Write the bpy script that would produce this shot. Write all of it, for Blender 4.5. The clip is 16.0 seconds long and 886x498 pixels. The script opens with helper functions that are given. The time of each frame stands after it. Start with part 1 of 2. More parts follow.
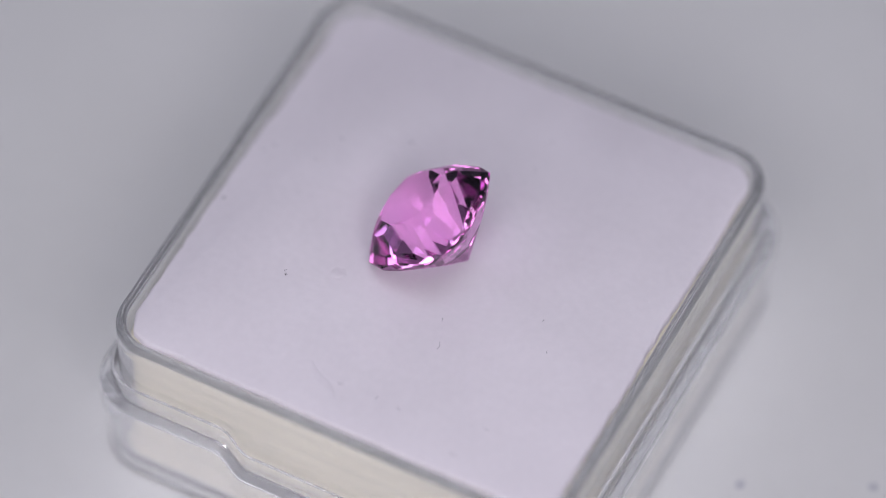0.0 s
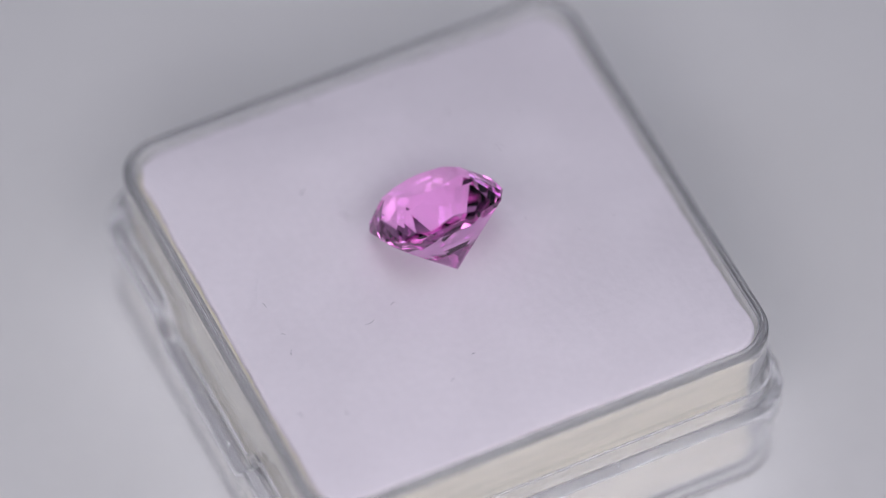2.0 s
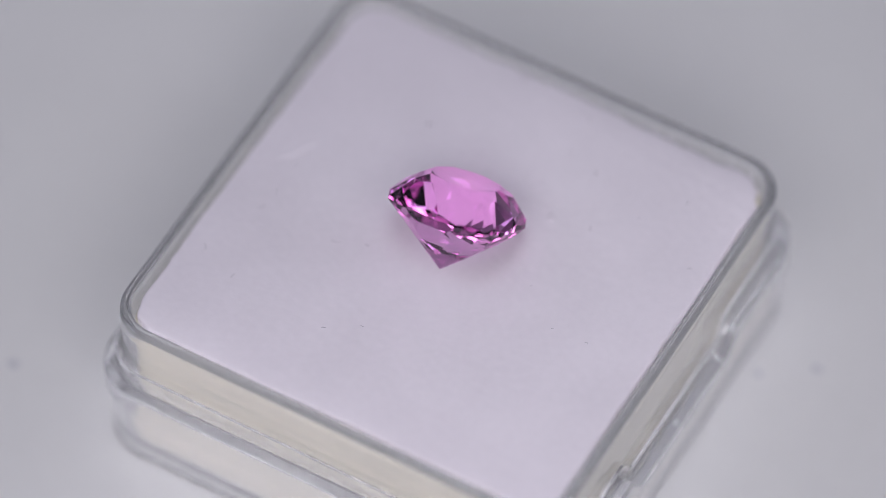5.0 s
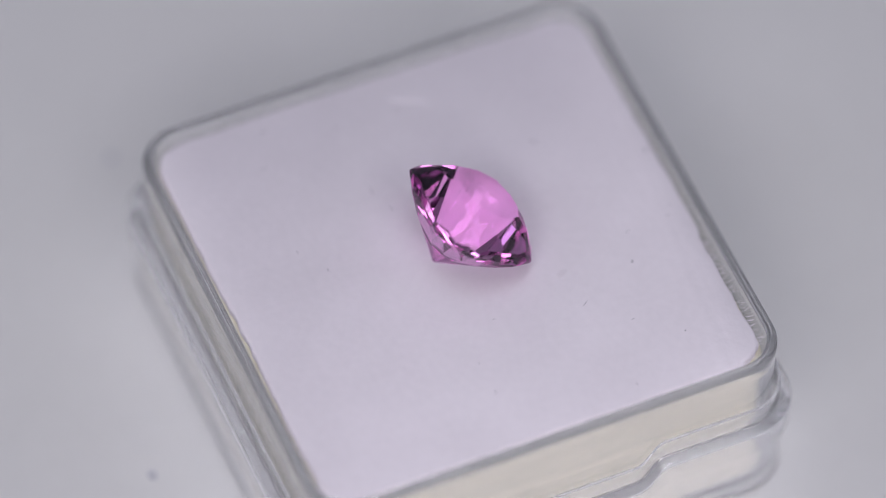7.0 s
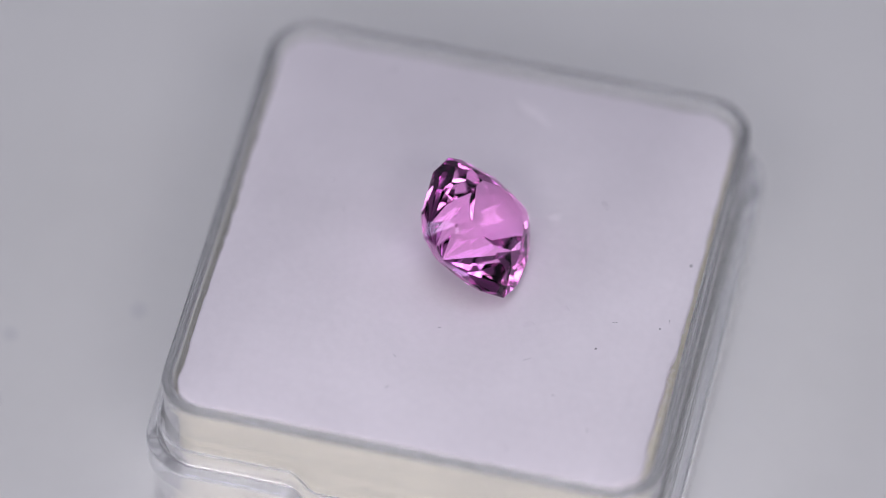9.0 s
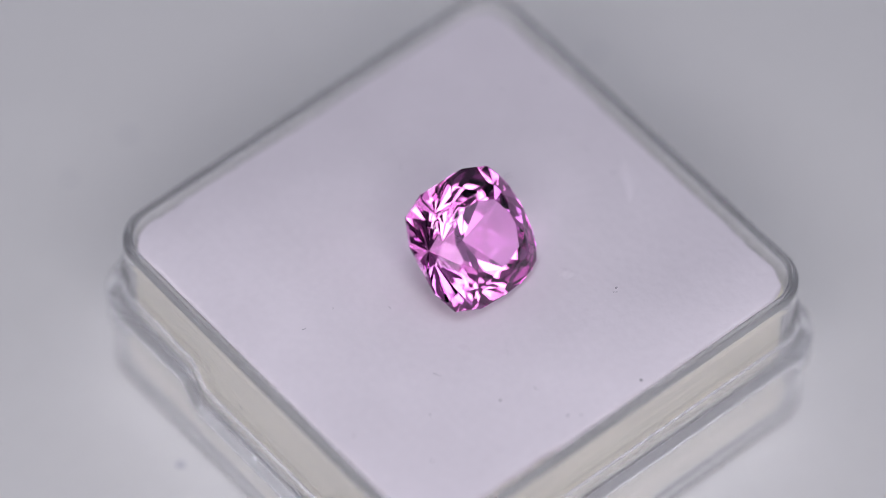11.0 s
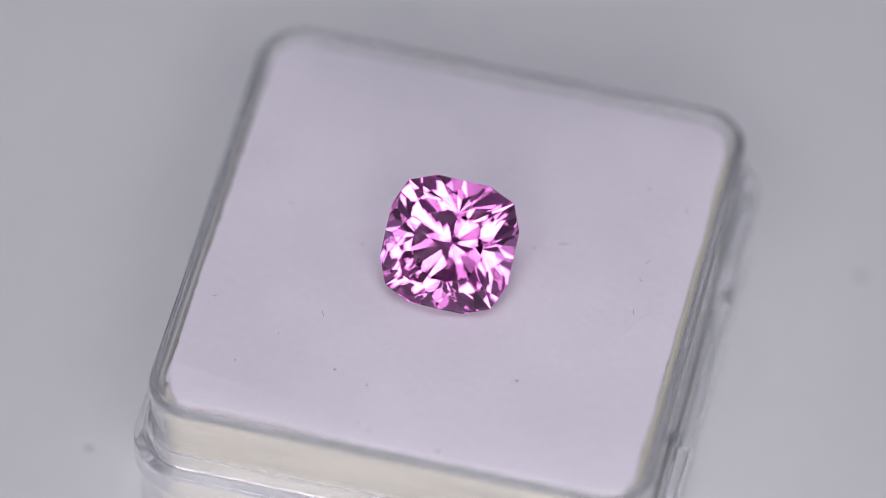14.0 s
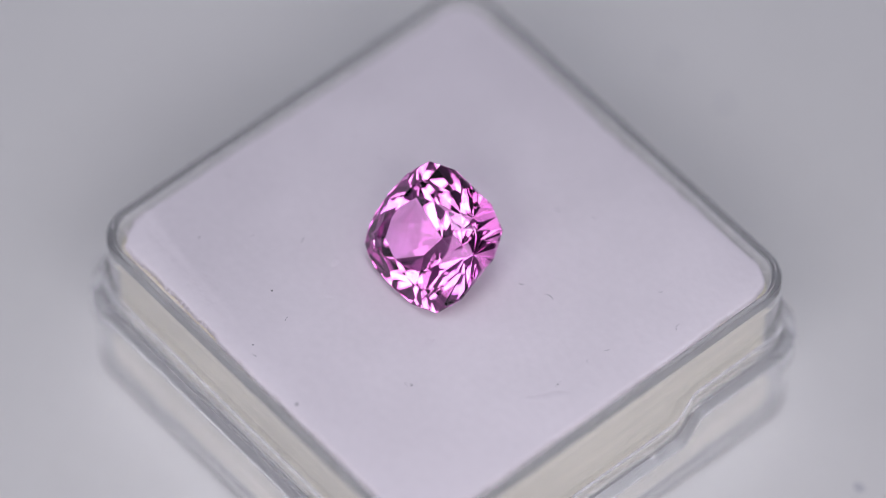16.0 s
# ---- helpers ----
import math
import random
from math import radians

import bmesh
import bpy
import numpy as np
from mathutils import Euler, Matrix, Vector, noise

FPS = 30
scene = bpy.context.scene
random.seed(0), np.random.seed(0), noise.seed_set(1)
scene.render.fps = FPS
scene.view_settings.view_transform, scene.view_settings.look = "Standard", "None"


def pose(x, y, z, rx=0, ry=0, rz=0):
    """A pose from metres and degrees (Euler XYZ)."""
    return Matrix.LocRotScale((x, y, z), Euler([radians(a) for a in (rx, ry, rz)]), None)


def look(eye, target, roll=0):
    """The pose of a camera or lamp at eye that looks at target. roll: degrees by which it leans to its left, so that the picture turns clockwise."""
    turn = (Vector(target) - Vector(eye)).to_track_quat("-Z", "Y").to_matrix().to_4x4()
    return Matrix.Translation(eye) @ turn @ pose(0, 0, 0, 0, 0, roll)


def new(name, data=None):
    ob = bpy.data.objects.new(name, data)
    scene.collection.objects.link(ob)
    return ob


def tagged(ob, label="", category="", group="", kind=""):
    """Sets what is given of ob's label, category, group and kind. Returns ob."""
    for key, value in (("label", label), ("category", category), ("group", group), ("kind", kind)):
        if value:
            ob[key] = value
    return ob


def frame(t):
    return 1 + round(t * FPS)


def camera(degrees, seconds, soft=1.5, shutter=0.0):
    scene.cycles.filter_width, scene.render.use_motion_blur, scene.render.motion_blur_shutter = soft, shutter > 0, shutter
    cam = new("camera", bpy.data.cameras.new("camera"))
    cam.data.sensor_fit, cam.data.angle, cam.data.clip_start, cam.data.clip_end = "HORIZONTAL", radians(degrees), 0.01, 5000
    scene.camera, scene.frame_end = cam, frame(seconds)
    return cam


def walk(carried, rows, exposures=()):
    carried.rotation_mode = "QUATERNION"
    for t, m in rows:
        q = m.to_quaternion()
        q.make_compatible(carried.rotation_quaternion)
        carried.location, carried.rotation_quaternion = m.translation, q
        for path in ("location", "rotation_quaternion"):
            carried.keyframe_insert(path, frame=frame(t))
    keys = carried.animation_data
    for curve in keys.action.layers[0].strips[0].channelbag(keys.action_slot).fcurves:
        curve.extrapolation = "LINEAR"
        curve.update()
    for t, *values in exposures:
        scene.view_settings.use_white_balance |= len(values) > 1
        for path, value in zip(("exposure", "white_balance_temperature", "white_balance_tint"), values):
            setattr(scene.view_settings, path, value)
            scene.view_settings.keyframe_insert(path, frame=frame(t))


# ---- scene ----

# ---- camera: a long macro lens on a stand, at rest ----
MM = 0.001
TABLE_Z = 0.0            # table top
PLATTER_Z = 0.030        # top of the turntable
BOX_H = 0.0118
TOP = PLATTER_Z + BOX_H  # top of the felt pad
cam = camera(8.153, 16.0, soft=0.7)
EYE = Vector((0.0, -0.227425, 0.306023 + TOP))
AIM = EYE + 0.38 * Vector((-0.001196, 0.597804, -0.801641))
walk(cam, [(0.0, look(EYE, AIM, 0.946)), (16.0, look(EYE, AIM, 0.946))])
cam.data.dof.use_dof = True
cam.data.dof.focus_distance = 0.3785
cam.data.dof.aperture_fstop = 10.0


def turn(t):
    """Pose of the turntable's axis at t seconds: it turns clockwise and runs a little out of true."""
    q = (t - 8.0) / 8.0
    angle = 63.0823 - 18.40063 * t + 1.7008 * q * q + 1.3210 * q ** 3
    return (-0.000255 * q - 0.000007 * q * q, 0.00007 * q + 0.0007 * q * q, angle)


# ---- light: unseen lamp panels about the lens, inside unseen grey walls, both added ----
world = bpy.data.worlds.new("world")
world.use_nodes = True
world.node_tree.nodes["Background"].inputs["Color"].default_value = (0.9, 0.93, 1.0, 1)
world.node_tree.nodes["Background"].inputs["Strength"].default_value = 0.25
scene.world = world
scene.view_settings.exposure = -0.06


def panel_light(name, eye, target, sx, sy, watts, colour):
    data = bpy.data.lights.new(name, "AREA")
    data.shape, data.size, data.size_y = "RECTANGLE", sx, sy
    data.energy, data.color = watts, colour
    ob = new(name, data)
    ob.matrix_world = look(eye, target)
    return ob


NEUTRAL, COOL = (0.945, 0.912, 1.02), (0.85, 0.90, 1.16)
# unseen panels, added: four in a ring about the lens, one each side, one overhead
panel_light("added_panel_a", (-0.135, -0.25, 0.335), (0, 0, TOP), 0.13, 0.14, 0.27, NEUTRAL)
panel_light("added_panel_b", (0.135, -0.25, 0.335), (0, 0, TOP), 0.13, 0.14, 0.27, NEUTRAL)
panel_light("added_panel_over_lens", (0.0, -0.11, 0.46), (0, 0, TOP), 0.15, 0.12, 0.25, NEUTRAL)
panel_light("added_panel_under_lens", (0.0, -0.34, 0.27), (0, 0, TOP), 0.18, 0.11, 0.30, NEUTRAL)
panel_light("added_panel_side_a", (-0.40, -0.05, 0.28), (0, 0, TOP), 0.14, 0.17, 0.10, COOL)
panel_light("added_panel_side_b", (0.40, -0.05, 0.28), (0, 0, TOP), 0.14, 0.17, 0.10, COOL)
panel_light("added_panel_top", (0.0, 0.0, 0.67), (0, 0, TOP), 0.30, 0.14, 0.44, COOL)


# ---- materials ----
def material(name):
    m = bpy.data.materials.new(name)
    m.use_nodes = True
    return m, m.node_tree.nodes, m.node_tree.links, m.node_tree.nodes["Principled BSDF"]


def textured(name, colour, spread, scale, rough, bump=0.0, bump_scale=1.0, detail=6.0, fine=None, layers=1.0):
    """A surface with a coarse and a fine variation of its colour and a fine relief."""
    m, n, l, b = material(name)
    tc = n.new("ShaderNodeTexCoord")
    a = n.new("ShaderNodeTexNoise")
    a.inputs["Scale"].default_value, a.inputs["Detail"].default_value = scale, detail
    f = n.new("ShaderNodeTexNoise")
    f.inputs["Scale"].default_value, f.inputs["Detail"].default_value = fine or scale * 14, 3
    mix = n.new("ShaderNodeMath")
    mix.operation = "MULTIPLY_ADD"
    mix.inputs[1].default_value = 0.35
    ramp = n.new("ShaderNodeMapRange")
    ramp.inputs["From Min"].default_value, ramp.inputs["From Max"].default_value = 0.45, 0.9
    col = n.new("ShaderNodeMix")
    col.data_type = "RGBA"
    lo = [c * (1 - spread) for c in colour]
    hi = [min(1, c * (1 + spread)) for c in colour]
    col.inputs["A"].default_value, col.inputs["B"].default_value = (*lo, 1), (*hi, 1)
    mp = n.new("ShaderNodeMapping")
    mp.inputs["Scale"].default_value = (1, 1, layers)
    l.new(tc.outputs["Object"], mp.inputs["Vector"])
    l.new(mp.outputs["Vector"], a.inputs["Vector"])
    l.new(tc.outputs["Object"], f.inputs["Vector"])
    l.new(f.outputs["Fac"], mix.inputs[0])
    l.new(a.outputs["Fac"], mix.inputs[2])
    l.new(mix.outputs[0], ramp.inputs["Value"])
    l.new(ramp.outputs[0], col.inputs["Factor"])
    l.new(col.outputs["Result"], b.inputs["Base Color"])
    b.inputs["Roughness"].default_value = rough
    if bump:
        t = n.new("ShaderNodeTexNoise")
        t.inputs["Scale"].default_value, t.inputs["Detail"].default_value = bump_scale, 4
        k = n.new("ShaderNodeBump")
        k.inputs["Strength"].default_value, k.inputs["Distance"].default_value = bump, 0.0002
        l.new(tc.outputs["Object"], t.inputs["Vector"])
        l.new(t.outputs["Fac"], k.inputs["Height"])
        l.new(k.outputs["Normal"], b.inputs["Normal"])
    return m


def clear(name, colour, ior, rough=0.0, bump=0.0, bump_scale=100.0, haze=0.0):
    m, n, l, b = material(name)
    b.inputs["Base Color"].default_value = (*colour, 1)
    b.inputs["Transmission Weight"].default_value = 1.0 - haze
    b.inputs["IOR"].default_value, b.inputs["Roughness"].default_value = ior, rough
    if bump:
        tc = n.new("ShaderNodeTexCoord")
        t = n.new("ShaderNodeTexNoise")
        t.inputs["Scale"].default_value, t.inputs["Detail"].default_value = bump_scale, 3
        k = n.new("ShaderNodeBump")
        k.inputs["Strength"].default_value, k.inputs["Distance"].default_value = bump, 0.0002
        l.new(tc.outputs["Object"], t.inputs["Vector"])
        l.new(t.outputs["Fac"], k.inputs["Height"])
        l.new(k.outputs["Normal"], b.inputs["Normal"])
    return m


M_PLATTER = textured("white_laminate", (0.70, 0.695, 0.665), 0.03, 40, 0.55, 0.05, 900)
M_TABLE = textured("grey_table", (0.5, 0.5, 0.5), 0.08, 6, 0.5)
M_WALL = textured("added_wall_grey", (0.60, 0.60, 0.62), 0.03, 12, 0.9, 0.2, 1200)
M_DARK = textured("added_wall_dark", (0.10, 0.10, 0.105), 0.1, 12, 0.9)
M_FELT = textured("white_felt", (0.80, 0.75, 0.775), 0.045, 130, 0.95, 0.22, 1700)
M_FOAM = textured("cream_foam", (0.66, 0.62, 0.49), 0.16, 110, 0.9, 0.6, 3000, layers=12.0)
M_LINT = textured("dark_lint", (0.11, 0.10, 0.11), 0.2, 900, 0.9)
M_SPECK = textured("grey_smudge", (0.54, 0.54, 0.55), 0.06, 900, 0.8)
M_TRAY = clear("hazy_plastic", (0.985, 0.985, 0.985), 1.49, 0.02, 0.05, 90, 0.125)
M_LIP = clear("thin_clear_plastic", (0.985, 0.985, 0.985), 1.49, 0.02, haze=0.07)
M_LID = clear("clear_plastic", (0.985, 0.985, 0.985), 1.49, 0.02, 0.05, 90, 0.13)



def gem_glass(name, passing, bounced, ior):
    """Clear stone that takes up its colour at each passage, and a little at each reflection."""
    m, n, l, b = material(name)
    fresnel = n.new("ShaderNodeFresnel")
    fresnel.inputs["IOR"].default_value = ior
    inside = n.new("ShaderNodeBsdfRefraction")
    inside.inputs["Color"].default_value, inside.inputs["IOR"].default_value, inside.inputs["Roughness"].default_value = (*passing, 1), ior, 0.0
    gloss = n.new("ShaderNodeBsdfGlossy")
    gloss.inputs["Color"].default_value, gloss.inputs["Roughness"].default_value = (*bounced, 1), 0.0
    mix = n.new("ShaderNodeMixShader")
    l.new(fresnel.outputs[0], mix.inputs["Fac"])
    l.new(inside.outputs[0], mix.inputs[1])
    l.new(gloss.outputs[0], mix.inputs[2])
    l.new(mix.outputs[0], n["Material Output"].inputs["Surface"])
    n.remove(b)
    return m


M_GEM = gem_glass("pink_gem", (1.0, 0.765, 0.965), (1.0, 0.70, 0.93), 1.76)


# ---- builders ----
CX, CY = -0.42 * MM, 0.58 * MM      # the box stands a little off the axis


def link(name, bm, mat, parent=None, label=""):
    me = bpy.data.meshes.new(name)
    bm.normal_update()
    bm.to_mesh(me)
    bm.free()
    me.materials.append(mat)
    ob = new(name, me)
    ob.parent = parent
    if label:
        tagged(ob, label)
    return ob


def part(name, bm, mat, parent, label=""):
    return link(name, bm, mat, parent, label)


def outline(half, radius, corner=10):
    """A rounded square about the box's middle, anticlockwise, with points along its straight sides."""
    pts, s = [], half - radius
    n = 64
    for k in range(4):
        a0 = k * math.pi / 2
        c, sn = math.cos(a0), math.sin(a0)
        side = [(half, -s + 2 * s * i / n) for i in range(n)]
        arc = [(s + radius * math.cos(b), s + radius * math.sin(b))
               for b in (math.pi / 2 * i / corner for i in range(corner))]
        for x, y in side + arc:
            pts.append((CX + c * x - sn * y, CY + 0.99 * (sn * x + c * y)))
    return pts


def loft(bm, rings, cap_start=True, cap_end=True):
    """Skin rings of points; each ring is a list of (x, y, z)."""
    made = [[bm.verts.new(p) for p in r] for r in rings]
    n = len(made[0])
    for a, b in zip(made, made[1:]):
        for i in range(n):
            bm.faces.new((a[i], a[(i + 1) % n], b[(i + 1) % n], b[i]))
    if cap_start:
        bm.faces.new(list(reversed(made[0])))
    if cap_end:
        bm.faces.new(made[-1])
    bmesh.ops.recalc_face_normals(bm, faces=bm.faces)


def ring(half, radius, z, dz=None):
    return [(x, y, z + (dz(x, y) if dz else 0.0)) for x, y in outline(half, radius)]


def smooth(ob, angle=35):
    for p in ob.data.polygons:
        p.use_smooth = True
    ob.data.set_sharp_from_angle(angle=radians(angle))
    return ob


# ---- setting ----
def slab(name, x0, x1, y0, y1, z0, z1, mat, bevel=0.0):
    bm = bmesh.new()
    bmesh.ops.create_cube(bm, size=1)
    for v in bm.verts:
        v.co = ((x0 + x1) / 2 + v.co.x * (x1 - x0), (y0 + y1) / 2 + v.co.y * (y1 - y0), (z0 + z1) / 2 + v.co.z * (z1 - z0))
    if bevel:
        bmesh.ops.bevel(bm, geom=bm.edges[:], offset=bevel, segments=2, affect="EDGES")
    return link(name, bm, mat)


# walls and roof are added out of view to bounce light onto the stone
W, FRONT, BACK, ROOF = 0.46, -0.55, 0.46, 0.70
tagged(slab("floor", -1.5, 1.5, -1.5, 1.5, -0.80, -0.74, M_TABLE), "plain grey floor under the table", "floor", kind="structure")
tagged(slab("table_top", -0.9, 0.9, -0.9, 0.9, -0.04, TABLE_Z, M_TABLE, 0.004), "grey table top under the turntable", "table", kind="structure")
tagged(slab("ceiling", -W - 0.01, W + 0.01, FRONT - 0.01, BACK + 0.01, ROOF, ROOF + 0.01, M_WALL), "unseen pale grey roof added to close the place and bounce light", "ceiling", kind="structure")
tagged(slab("wall_back", -W - 0.01, W + 0.01, BACK, BACK + 0.01, TABLE_Z, ROOF, M_WALL), "unseen pale grey wall added to close the place and bounce light", "wall", kind="structure")
# added dark wall, out of view: gives the stone dark reflections
tagged(slab("added_wall_front", -W - 0.01, W + 0.01, FRONT - 0.01, FRONT, TABLE_Z, ROOF, M_DARK), "unseen dark grey wall behind the lens, added to darken the stone's facets", "wall", kind="structure")
tagged(slab("wall_east", W, W + 0.01, FRONT, BACK, TABLE_Z, ROOF, M_WALL), "unseen pale grey wall added to close the place and bounce light", "wall", kind="structure")
tagged(slab("wall_west", -W - 0.01, -W, FRONT, BACK, TABLE_Z, ROOF, M_WALL), "unseen pale grey wall added to close the place and bounce light", "wall", kind="structure")


# ---- turntable ----
def build_turntable():
    bm = bmesh.new()
    n = 128
    prof = [(0.125, 0.004), (0.148, 0.004), (0.150, 0.006), (0.150, 0.028), (0.1494, 0.0294), (0.148, 0.030)]
    rings = [[(r * math.cos(2 * math.pi * i / n), r * math.sin(2 * math.pi * i / n), z - PLATTER_Z) for i in range(n)] for r, z in prof]
    loft(bm, rings)
    root = tagged(new("turntable"), "round white turntable with a smooth matt top", "turntable")
    root.location = (0, 0, PLATTER_Z)
    smooth(part("platter", bm, M_PLATTER, root))
    bm = bmesh.new()
    rings = [[(r * math.cos(2 * math.pi * i / n), r * math.sin(2 * math.pi * i / n), z - PLATTER_Z) for i in range(n)] for r, z in
             [(0.118, 0.0), (0.12, 0.001), (0.12, 0.004)]]
    loft(bm, rings)
    part("base_ring", bm, M_TABLE, root)
    return root


turntable = build_turntable()


# ---- gem box: an open clear tray full of foam, standing in its own clear lid; local z = 0 is the top of the felt ----
def build_box():
    root = tagged(new("gem_box"), "open clear plastic gem box standing on the turntable", "gem box")
    root.location = (0, 0, TOP)
    m = MM
    bm = bmesh.new()
    rings = [ring(14.78 * m, 2.1 * m, -10.75 * m), ring(14.88 * m, 2.2 * m, -10.65 * m), ring(14.88 * m, 2.2 * m, -10.45 * m),
             ring(14.95 * m, 2.25 * m, 0.20 * m), ring(14.95 * m, 2.25 * m, 0.30 * m)]
    # the rim: a raised inner bead, a shallow groove, a rounded outer shoulder
    rings += [ring(h * m, (h - 12.7) * m, z * m) for h, z in ((14.97, 0.38), (15.01, 0.44), (15.06, 0.46), (15.11, 0.44), (15.15, 0.38),
                                                             (15.17, 0.31), (15.24, 0.30), (15.26, 0.36))]
    for i in range(7):
        a = math.pi / 2 * (1 - i / 6)
        h = 15.62 - 0.30 * (1 - math.cos(a))
        rings.append(ring(h * m, (2.9 - (15.62 - h)) * m, (0.09 + 0.30 * math.sin(a)) * m))
    # outside: a low moulded lip under the rim, then the plain wall
    rings += [ring(15.62 * m, 2.9 * m, 0.02 * m), ring(15.63 * m, 2.91 * m, -0.62 * m), ring(15.61 * m, 2.89 * m, -0.68 * m),
              ring(15.565 * m, 2.85 * m, -0.70 * m), ring(15.565 * m, 2.85 * m, -0.78 * m), ring(15.66 * m, 2.95 * m, -10.5 * m),
              ring(15.66 * m, 2.95 * m, -10.75 * m), ring(15.4 * m, 2.7 * m, -11.1 * m)]
    loft(bm, rings)
    tray = smooth(part("tray", bm, M_TRAY, root, "clear plastic tray with a rounded rim"))

    def dip(x, y):
        if abs(x - CX) < 14.6 * m:
            return 0.0
        s = min(1, max(0, (6.9 * m - abs(y - CY)) / (1.7 * m)))
        return -1.8 * m * s * s * (3 - 2 * s)
    bm = bmesh.new()
    rings = [ring(15.74 * m, 2.6 * m, -11.37 * m), ring(15.74 * m, 2.6 * m, -10.9 * m),
             ring(15.74 * m, 2.63 * m, -5.2 * m, dip), ring(15.74 * m, 2.63 * m, -5.05 * m, dip),
             ring(15.80 * m, 2.7 * m, -4.96 * m, dip), ring(15.88 * m, 2.78 * m, -4.94 * m, dip), ring(16.46 * m, 3.36 * m, -4.95 * m, dip),
             ring(16.57 * m, 3.46 * m, -5.0 * m, dip), ring(16.62 * m, 3.5 * m, -5.1 * m, dip), ring(16.63 * m, 3.51 * m, -5.25 * m, dip),
             ring(16.63 * m, 3.51 * m, -6.65 * m, dip), ring(16.61 * m, 3.5 * m, -6.78 * m, dip), ring(16.53 * m, 3.42 * m, -6.86 * m, dip),
             ring(16.34 * m, 3.25 * m, -6.9 * m, dip), ring(16.30 * m, 3.2 * m, -7.0 * m, dip), ring(16.24 * m, 3.2 * m, -11.0 * m),
             ring(16.24 * m, 3.2 * m, -11.37 * m)]
    loft(bm, rings + rings[:1], False, False)
    bmesh.ops.remove_doubles(bm, verts=bm.verts, dist=1e-7)
    lid = smooth(part("lid", bm, M_LID, root, "clear plastic lid pushed under the tray, with a dipped rim"))
    bm = bmesh.new()
    rings = [ring(h * m, (h - 13.11) * m, z * m, dip) for h, z in
             ((15.73, -4.9), (15.73, -3.55), (15.73, -3.46), (15.92, -3.46), (15.92, -3.55), (15.93, -4.7), (15.98, -4.9))]
    loft(bm, rings + rings[:1], False, False)
    bmesh.ops.remove_doubles(bm, verts=bm.verts, dist=1e-7)
    step = smooth(part("rim_lip", bm, M_LIP, lid, "thin clear lip standing up inside the lid's rim"))
    step.visible_shadow = False
    bm = bmesh.new()
    rings = [ring(16.24 * m, 3.2 * m, -11.40 * m)]
    for i in range(1, 6):
        a = math.pi / 2 * i / 5
        rings.append(ring((15.87 + 0.37 * math.cos(a)) * m, (2.83 + 0.37 * math.cos(a)) * m, (-11.41 - 0.37 * math.sin(a)) * m))
    loft(bm, rings)
    smooth(part("lid_base", bm, M_LIP, root, "clear plastic floor of the lid with a rounded edge"))
    # small marks left by the mould on the lid's rim
    for k, (x, y, z) in enumerate(((-16.5, -2.6, -6.72), (15.75, 0.35, -6.72), (3.75, -15.35, -4.93))):
        bm = bmesh.new()
        bmesh.ops.create_icosphere(bm, subdivisions=2, radius=1)
        for v in bm.verts:
            w = 1 + 0.35 * noise.noise(v.co * 2.1 + Vector((k * 3.0, 0, 0)))
            v.co = Vector((x + v.co.x * 0.15 * w, y + v.co.y * 0.2 * w, z + v.co.z * 0.07 * w)) * m
        nub = smooth(part("mould_mark", bm, M_LID, lid, "small clear mould mark on the rim"))
        nub.visible_shadow = False
    tray.visible_shadow = False
    lid.visible_shadow = False
    return root


def fibre(bm, pts, r):
    """A thin three-sided thread through the points."""
    rings = []
    for i, p in enumerate(pts):
        d = (pts[min(i + 1, len(pts) - 1)] - pts[max(i - 1, 0)]).normalized()
        u = d.orthogonal().normalized()
        w = d.cross(u)
        k = r * (0.5 if i in (0, len(pts) - 1) else 1.0)
        rings.append([bm.verts.new(p + k * (math.cos(a) * u + math.sin(a) * w)) for a in (0, 2.094, 4.189)])
    for a, b in zip(rings, rings[1:]):
        for i in range(3):
            bm.faces.new((a[i], a[(i + 1) % 3], b[(i + 1) % 3], b[i]))
    bm.faces.new(rings[0])
    bm.faces.new(rings[-1])


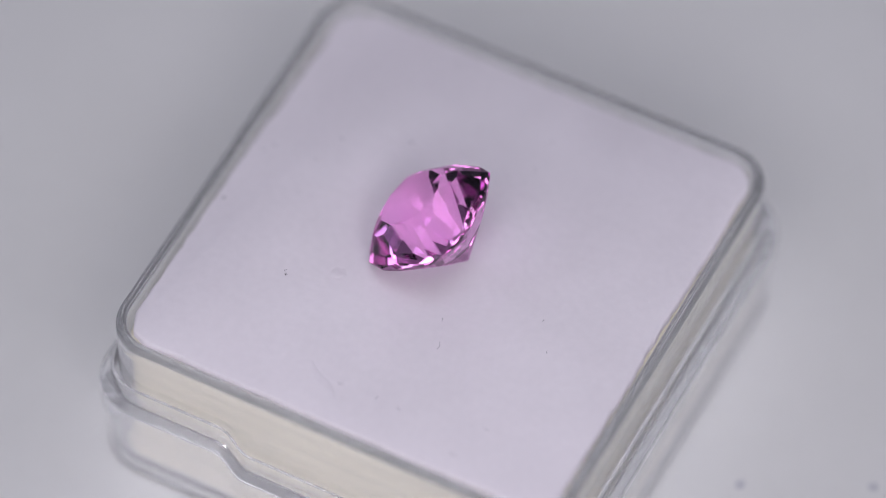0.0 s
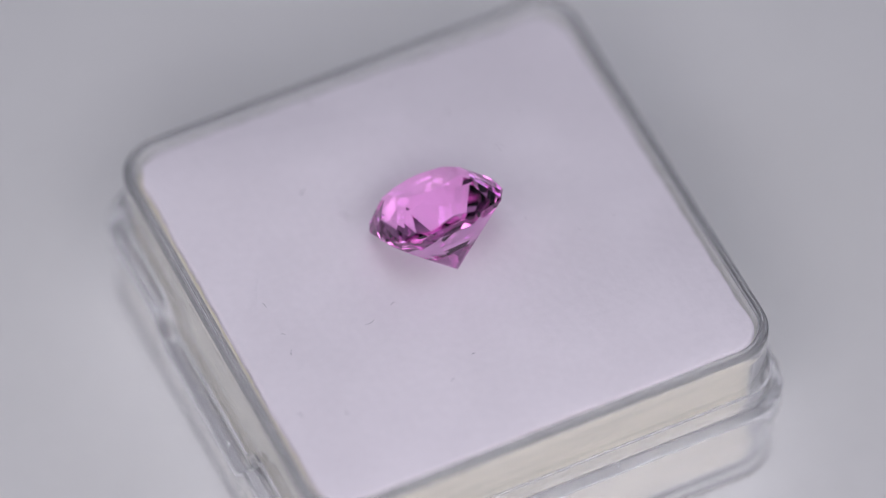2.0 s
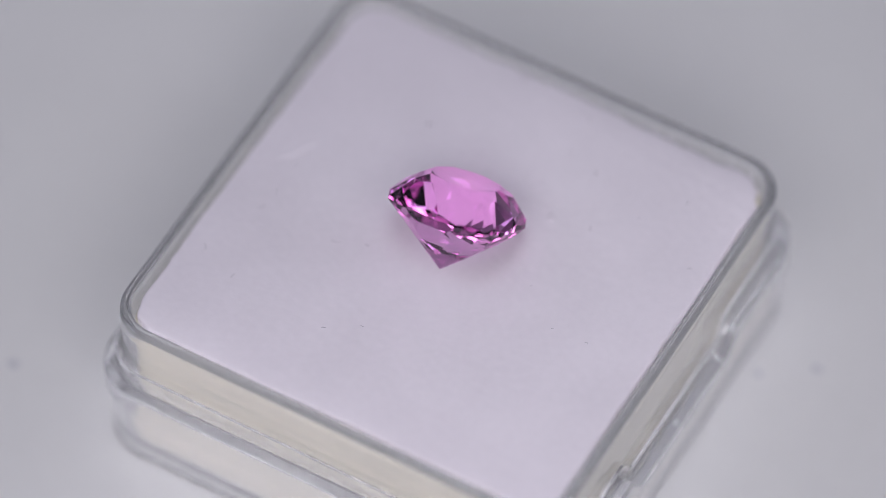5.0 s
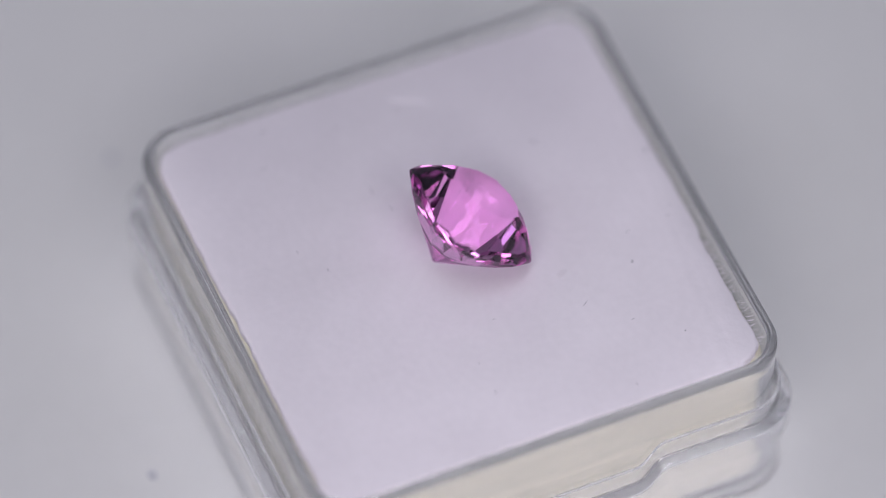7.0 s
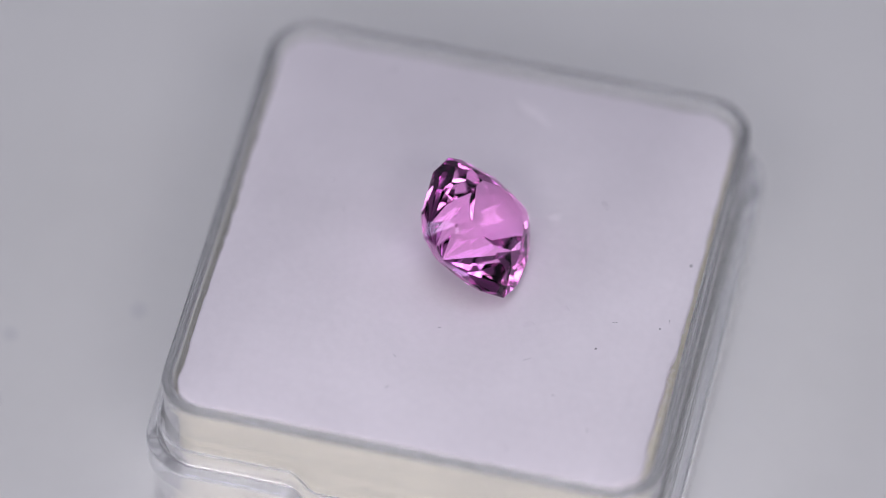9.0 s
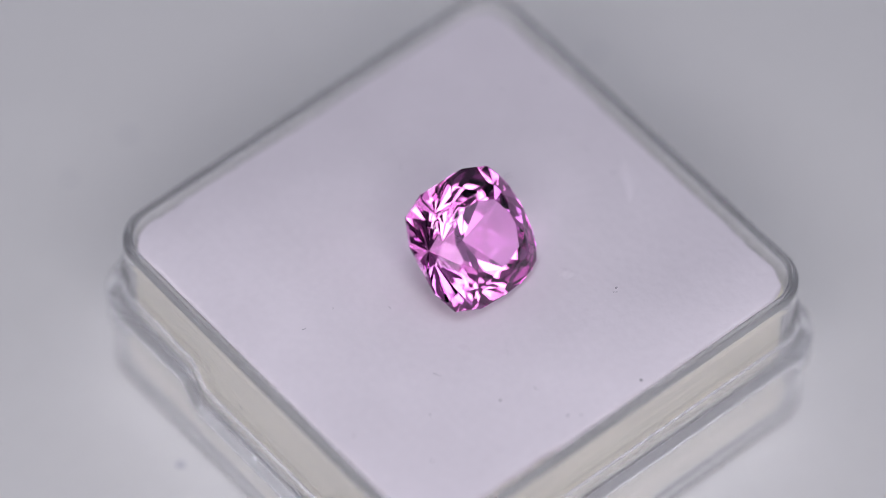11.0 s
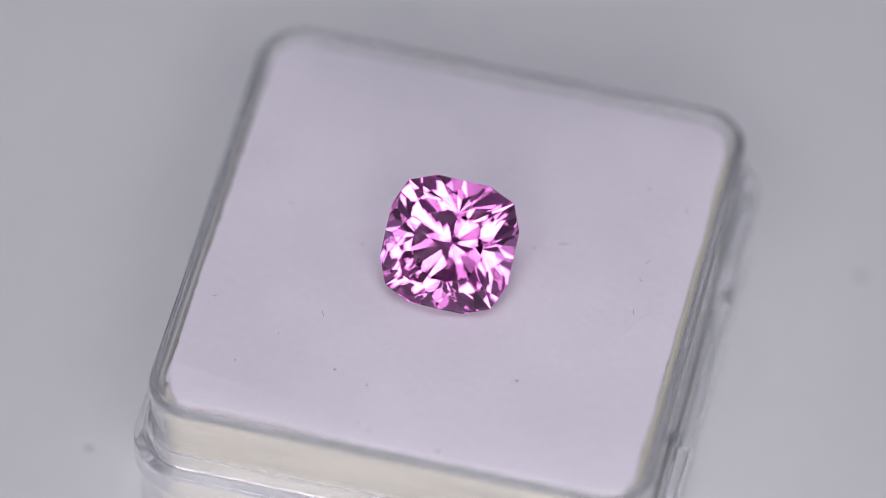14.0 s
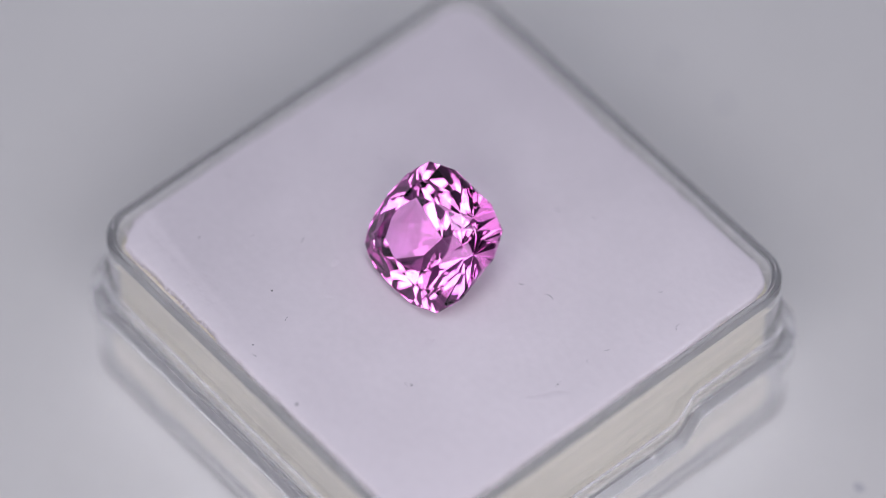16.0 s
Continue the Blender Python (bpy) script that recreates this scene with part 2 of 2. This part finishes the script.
def build_foam():
    root = tagged(new("foam_insert"), "cream foam block topped with white felt in the clear tray", "foam insert")
    root.location = (0, 0, TOP)
    m = MM
    bm = bmesh.new()
    rings = [ring(h * m, 1.8 * m, z * m) for h, z in ((14.5, -10.7), (14.65, -10.55), (14.65, -10.35), (14.65, -1.2), (14.65, -1.0), (14.5, -0.72))]
    loft(bm, rings)
    smooth(part("foam_block", bm, M_FOAM, root))
    bm = bmesh.new()

    def wob(p):
        x, y, z = p
        k = 1 - 0.012 * abs(noise.noise(Vector((x, y, 0)) * 900)) - 0.006 * noise.noise(Vector((x, y, 3)) * 120)
        if y > 12.5 * m and 4 * m < x < 14.2 * m:   # the worn edge
            k -= 0.010 + 0.014 * abs(noise.noise(Vector((x, y, 7)) * 1400))
        return (x * k + 0.10 * m, y * k, z)
    rings = [[wob(p) for p in ring(h * m, 1.9 * m, z * m)] for h, z in [(14.45, -0.71), (14.64, -0.6), (14.64, -0.2), (14.60, -0.08), (14.48, 0.0)]]
    loft(bm, rings)
    smooth(part("felt_sheet", bm, M_FELT, root), 60)
    bm = bmesh.new()
    rng = random.Random(5)
    edge = outline(14.4 * m, 1.9 * m)
    for _ in range(900):
        i = rng.randrange(len(edge))
        x, y = edge[i]
        if not (x > 5 * m and y > 12.5 * m) and rng.random() < 0.88:
            continue
        nx, ny = (1, 0) if abs(x - CX) > abs(y - CY) else (0, 1)
        sx, sy = (1 if x > 0 else -1), (1 if y > 0 else -1)
        ln = rng.uniform(0.15, 0.5) * m
        p = Vector((x, y, rng.uniform(-0.25, -0.03) * m))
        side = rng.uniform(-0.8, 0.8)
        d = Vector((nx * sx + ny * side, ny * sy + nx * side, rng.uniform(-0.1, 0.25))).normalized()
        d2 = (d + Vector((rng.uniform(-.5, .5), rng.uniform(-.5, .5), 0))).normalized()
        q = p + d * ln * 0.6
        pts = [p - d * 0.2 * m, q, q + d2 * ln * 0.5]
        lim = 14.76 * m
        pts = [Vector((max(CX - lim, min(CX + lim, v.x)), max(CY - lim, min(CY + lim, v.y)), min(v.z, 0.25 * m))) for v in pts]
        fibre(bm, pts, 0.018 * m)
    part("frayed_edge", bm, M_FELT, root, "frayed white fibres along the felt's edge")
    for x, y, r in ((-4.8, 5.5, 0.45), (3.75, 5.85, 0.4), (2.1, 7.7, 0.35)):
        bm = bmesh.new()
        bmesh.ops.create_icosphere(bm, subdivisions=3, radius=1)
        for v in bm.verts:
            k = 1 + 0.5 * noise.noise(v.co * 1.7 + Vector((x, y, 0)))
            v.co = Vector((x + v.co.x * r * k, y + v.co.y * r * k, -0.02 + v.co.z * 0.055 * k)) * m
        smooth(part("felt_tuft", bm, M_FELT, root, "raised tuft of white felt"))
    bm = bmesh.new()
    rings = []
    for i in range(15):
        t = i / 14
        c = Vector((-13.3 + 1.9 * t + 0.15 * math.sin(7 * t), 1.2 + 2.7 * t, 0))
        w, h = 0.28 * math.sin(math.pi * t) + 0.02, 0.028 * math.sin(math.pi * t) + 0.004
        rings.append([bm.verts.new((c + Vector((0.82 * w * math.cos(a), -0.57 * w * math.cos(a), h * math.sin(a) - 0.005))) * m)
                      for a in (0, 0.63, 1.26, 1.88, 2.51, 3.14)])
    for a, b in zip(rings, rings[1:]):
        for i in range(5):
            bm.faces.new((a[i], a[i + 1], b[i + 1], b[i]))
    smooth(part("felt_crease", bm, M_FELT, root, "low crease in the white felt"))
    return root


gem_box = build_box()
foam_insert = build_foam()


# ---- gemstone: a square cushion cut, made by cutting planes, as a faceter does ----
def facet(bm, az, slope, point):
    """Cut away all beyond the plane through point whose normal has azimuth az and leans slope degrees from the vertical (above 90: downwards)."""
    a, s = radians(az), radians(slope)
    no = Vector((math.sin(s) * math.cos(a), math.sin(s) * math.sin(a), math.cos(s)))
    got = bmesh.ops.bisect_plane(bm, geom=bm.verts[:] + bm.edges[:] + bm.faces[:], dist=1e-5, plane_co=point, plane_no=no, clear_outer=True)
    cut = [e for e in got["geom_cut"] if isinstance(e, bmesh.types.BMEdge)]
    if len(cut) >= 3:
        bmesh.ops.edgeloop_fill(bm, edges=cut)


def polar(az, r, z):
    return Vector((r * math.cos(radians(az)), r * math.sin(radians(az)), z))


def build_gem():
    bm = bmesh.new()
    bmesh.ops.create_cube(bm, size=16)
    g = 0.17   # half the girdle's thickness
    sides = [(0, 3.976), (22.9, 4.304), (-22.9, 4.304)]
    for q in range(4):
        for az, r in sides:
            facet(bm, az + 90 * q, 90, polar(az + 90 * q, r, 0))
    # crown: table, girdle breaks, mains, corner mains, stars
    facet(bm, 0, 0, Vector((0, 0, 1.83)))
    for q in range(4):
        for az, r in ((11.4, 4.03), (-11.4, 4.03), (34, 4.386), (56, 4.386)):
            facet(bm, az + 90 * q, 46, polar(az + 90 * q, r, g))
        facet(bm, 90 * q, 38, polar(90 * q, 3.976, g + 0.24))
        for az in (22.9, -22.9):
            facet(bm, az + 90 * q, 40, polar(az + 90 * q, 4.304, g + 0.16))
        facet(bm, 45 + 90 * q, 36, polar(45 + 90 * q, 4.644, g + 0.22))
        for az in (22.9, -22.9):
            facet(bm, az + 90 * q, 27, polar(az + 90 * q, 2.35, 1.73))
    # pavilion: girdle breaks, three rows of mains, culet star
    for q in range(4):
        for az, r in sides:
            facet(bm, az + 90 * q, 180 - (57 if az == 0 else 54), polar(az + 90 * q, r, -g))
        for az in (11.25, -11.25):
            facet(bm, az + 90 * q, 180 - 47.5, Vector((0, 0, -4.84)))
        for az in (22.5, -22.5):
            facet(bm, az + 90 * q, 180 - 43.5, Vector((0, 0, -4.42)))
        facet(bm, 90 * q, 180 - 44.2, Vector((0, 0, -4.27)))
        facet(bm, 45 + 90 * q, 180 - 41.0, Vector((0, 0, -4.25)))
        for az in (11.25, 33.75, 56.25, 78.75):
            facet(bm, az + 90 * q, 180 - 40.4, Vector((0, 0, -4.08)))
    bmesh.ops.remove_doubles(bm, verts=bm.verts, dist=1e-4)
    bmesh.ops.recalc_face_normals(bm, faces=bm.faces)
    lean = (Matrix.Translation((-0.506, 1.547, 3.02)) @ Matrix.Rotation(radians(5.8), 4, "Z")
            @ Matrix.Rotation(radians(-40.5), 4, "X") @ Matrix.Rotation(radians(-6.2), 4, "Z"))
    for v in bm.verts:
        v.co = (lean @ v.co) * MM
    low = min(v.co.z for v in bm.verts)
    for v in bm.verts:
        v.co.z -= low
    # the faces sorted by their lean, in the stone's own upright position
    up = lean.to_3x3() @ Vector((0, 0, 1))
    root = tagged(new("gemstone"), "bright pink faceted square cushion gemstone lying tilted on the felt pad", "gemstone")
    root.location = (0, 0, TOP)
    bm.normal_update()
    sorts = {"crown": (0.1, 0.995), "table_facet": (0.995, 2.0), "girdle": (-0.1, 0.1), "pavilion": (-2.0, -0.1)}
    made = {}
    for name, (lo, hi) in sorts.items():
        piece = bm.copy()
        piece.normal_update()
        away = [f for f in piece.faces if not lo <= f.normal.dot(up) < hi]
        bmesh.ops.delete(piece, geom=away, context="FACES")
        made[name] = part(name, piece, M_GEM, made["crown"] if name == "table_facet" else root)
        made[name].visible_shadow = name in ("girdle", "crown")
    bm.free()
    return root


gemstone = build_gem()


# ---- lint on the felt and specks on the turntable ----
def build_lint():
    """Short dark fibres and dots: x, y, length in mm and direction in degrees."""
    hairs = [(-6.82, -2.40, 0.95, 10), (-4.18, -8.47, 0.45, 25), (-12.10, 1.50, 0.6, 100), (-5.0, -1.76, 0.5, 20),
             (-12.1, -2.45, 0.55, 60), (-12.0, -1.0, 0.4, 140), (-13.65, -6.86, 0.7, 120), (-10.93, -7.85, 0.5, 80),
             (-2.16, -7.19, 0.35, 0), (10.25, -1.5, 0.35, 170), (5.25, 0.61, 0.3, 90),
             (6.25, 6.27, 0.75, 120), (8.54, 8.4, 0.35, 100), (-6.15, 8.5, 0.4, 140),
             (13.03, 6.61, 0.4, 10), (2.26, 10.88, 0.5, 110), (1.47, 14.1, 0.5, 20), (7.94, -1.57, 0.25, 45)]
    dots = [(10.53, 10.99, 0.06), (4.5, 10.18, 0.075), (-3.0, 14.5, 0.10), (-6.39, 8.31, 0.09), (2.12, 13.65, 0.06)]
    rng = random.Random(3)
    bm = bmesh.new()
    for x, y, ln, a in hairs:
        d = Vector((math.cos(radians(a)), math.sin(radians(a)), 0))
        w = Vector((-d.y, d.x, 0)) * rng.uniform(-0.3, 0.3)
        pts = [(Vector((x, y, 0.020)) + 0.68 * ln * (d * (k / 6 - 0.5) + w * math.sin(math.pi * k / 6))) * MM for k in range(7)]
        fibre(bm, pts, 0.012 * MM)
    # specks stuck to the outside of the clear tray
    for x, y, z, along in ((15.22, -1.51, -3.86, (0, 1, 0)), (-3.28, 16.04, -3.33, (1, 0, 0))):
        a = Vector(along)
        pts = [(Vector((x, y, z)) + a * (0.09 * k - 0.27) + Vector((0, 0, 0.16 * math.sin(1.4 * k)))) * MM for k in range(7)]
        fibre(bm, pts, 0.016 * MM)
    for x, y, r in dots:
        m = Matrix.Translation((x * MM, y * MM, 0.3 * r * MM)) @ Matrix.Diagonal((r * MM, r * MM * rng.uniform(0.7, 1), 0.3 * r * MM, 1))
        bmesh.ops.create_icosphere(bm, subdivisions=1, radius=1, matrix=m)
    ob = link("lint", bm, M_LINT)
    ob.location = (0, 0, TOP)
    return tagged(ob, "tiny dark lint fibres and dust specks on the white felt", "lint", kind="stuff")


def build_specks():
    spots = [(0.1, -20.07, 0.42), (3.8, -27.45, 0.36), (8.95, -27.0, 0.36), (16.9, 9.5, 0.28), (19.96, 11.65, 0.36),
             (-24.0, -13.3, 0.42), (17.4, -5.0, 0.34)]
    bm = bmesh.new()
    rng = random.Random(8)
    for x, y, r in spots:
        m = Matrix.Translation((x * MM, y * MM, 0.02 * MM)) @ Matrix.Diagonal((r * MM, r * MM * rng.uniform(0.7, 1), 0.03 * MM, 1))
        bmesh.ops.create_icosphere(bm, subdivisions=2, radius=1, matrix=m)
    ob = link("dust_specks", bm, M_SPECK)
    ob.location = (0, 0, PLATTER_Z)
    return tagged(ob, "faint grey dust specks on the white turntable", "dust", kind="stuff")


lint = build_lint()
dust_specks = build_specks()


# ---- motion ----
def motions():
    for thing, z in ((turntable, PLATTER_Z), (dust_specks, PLATTER_Z), (gem_box, TOP), (foam_insert, TOP), (gemstone, TOP), (lint, TOP)):
        rows = []
        for k in range(33):
            x, y, a = turn(0.5 * k)
            rows.append((0.5 * k, pose(x, y, z, 0, 0, a)))
        walk(thing, rows)


motions()
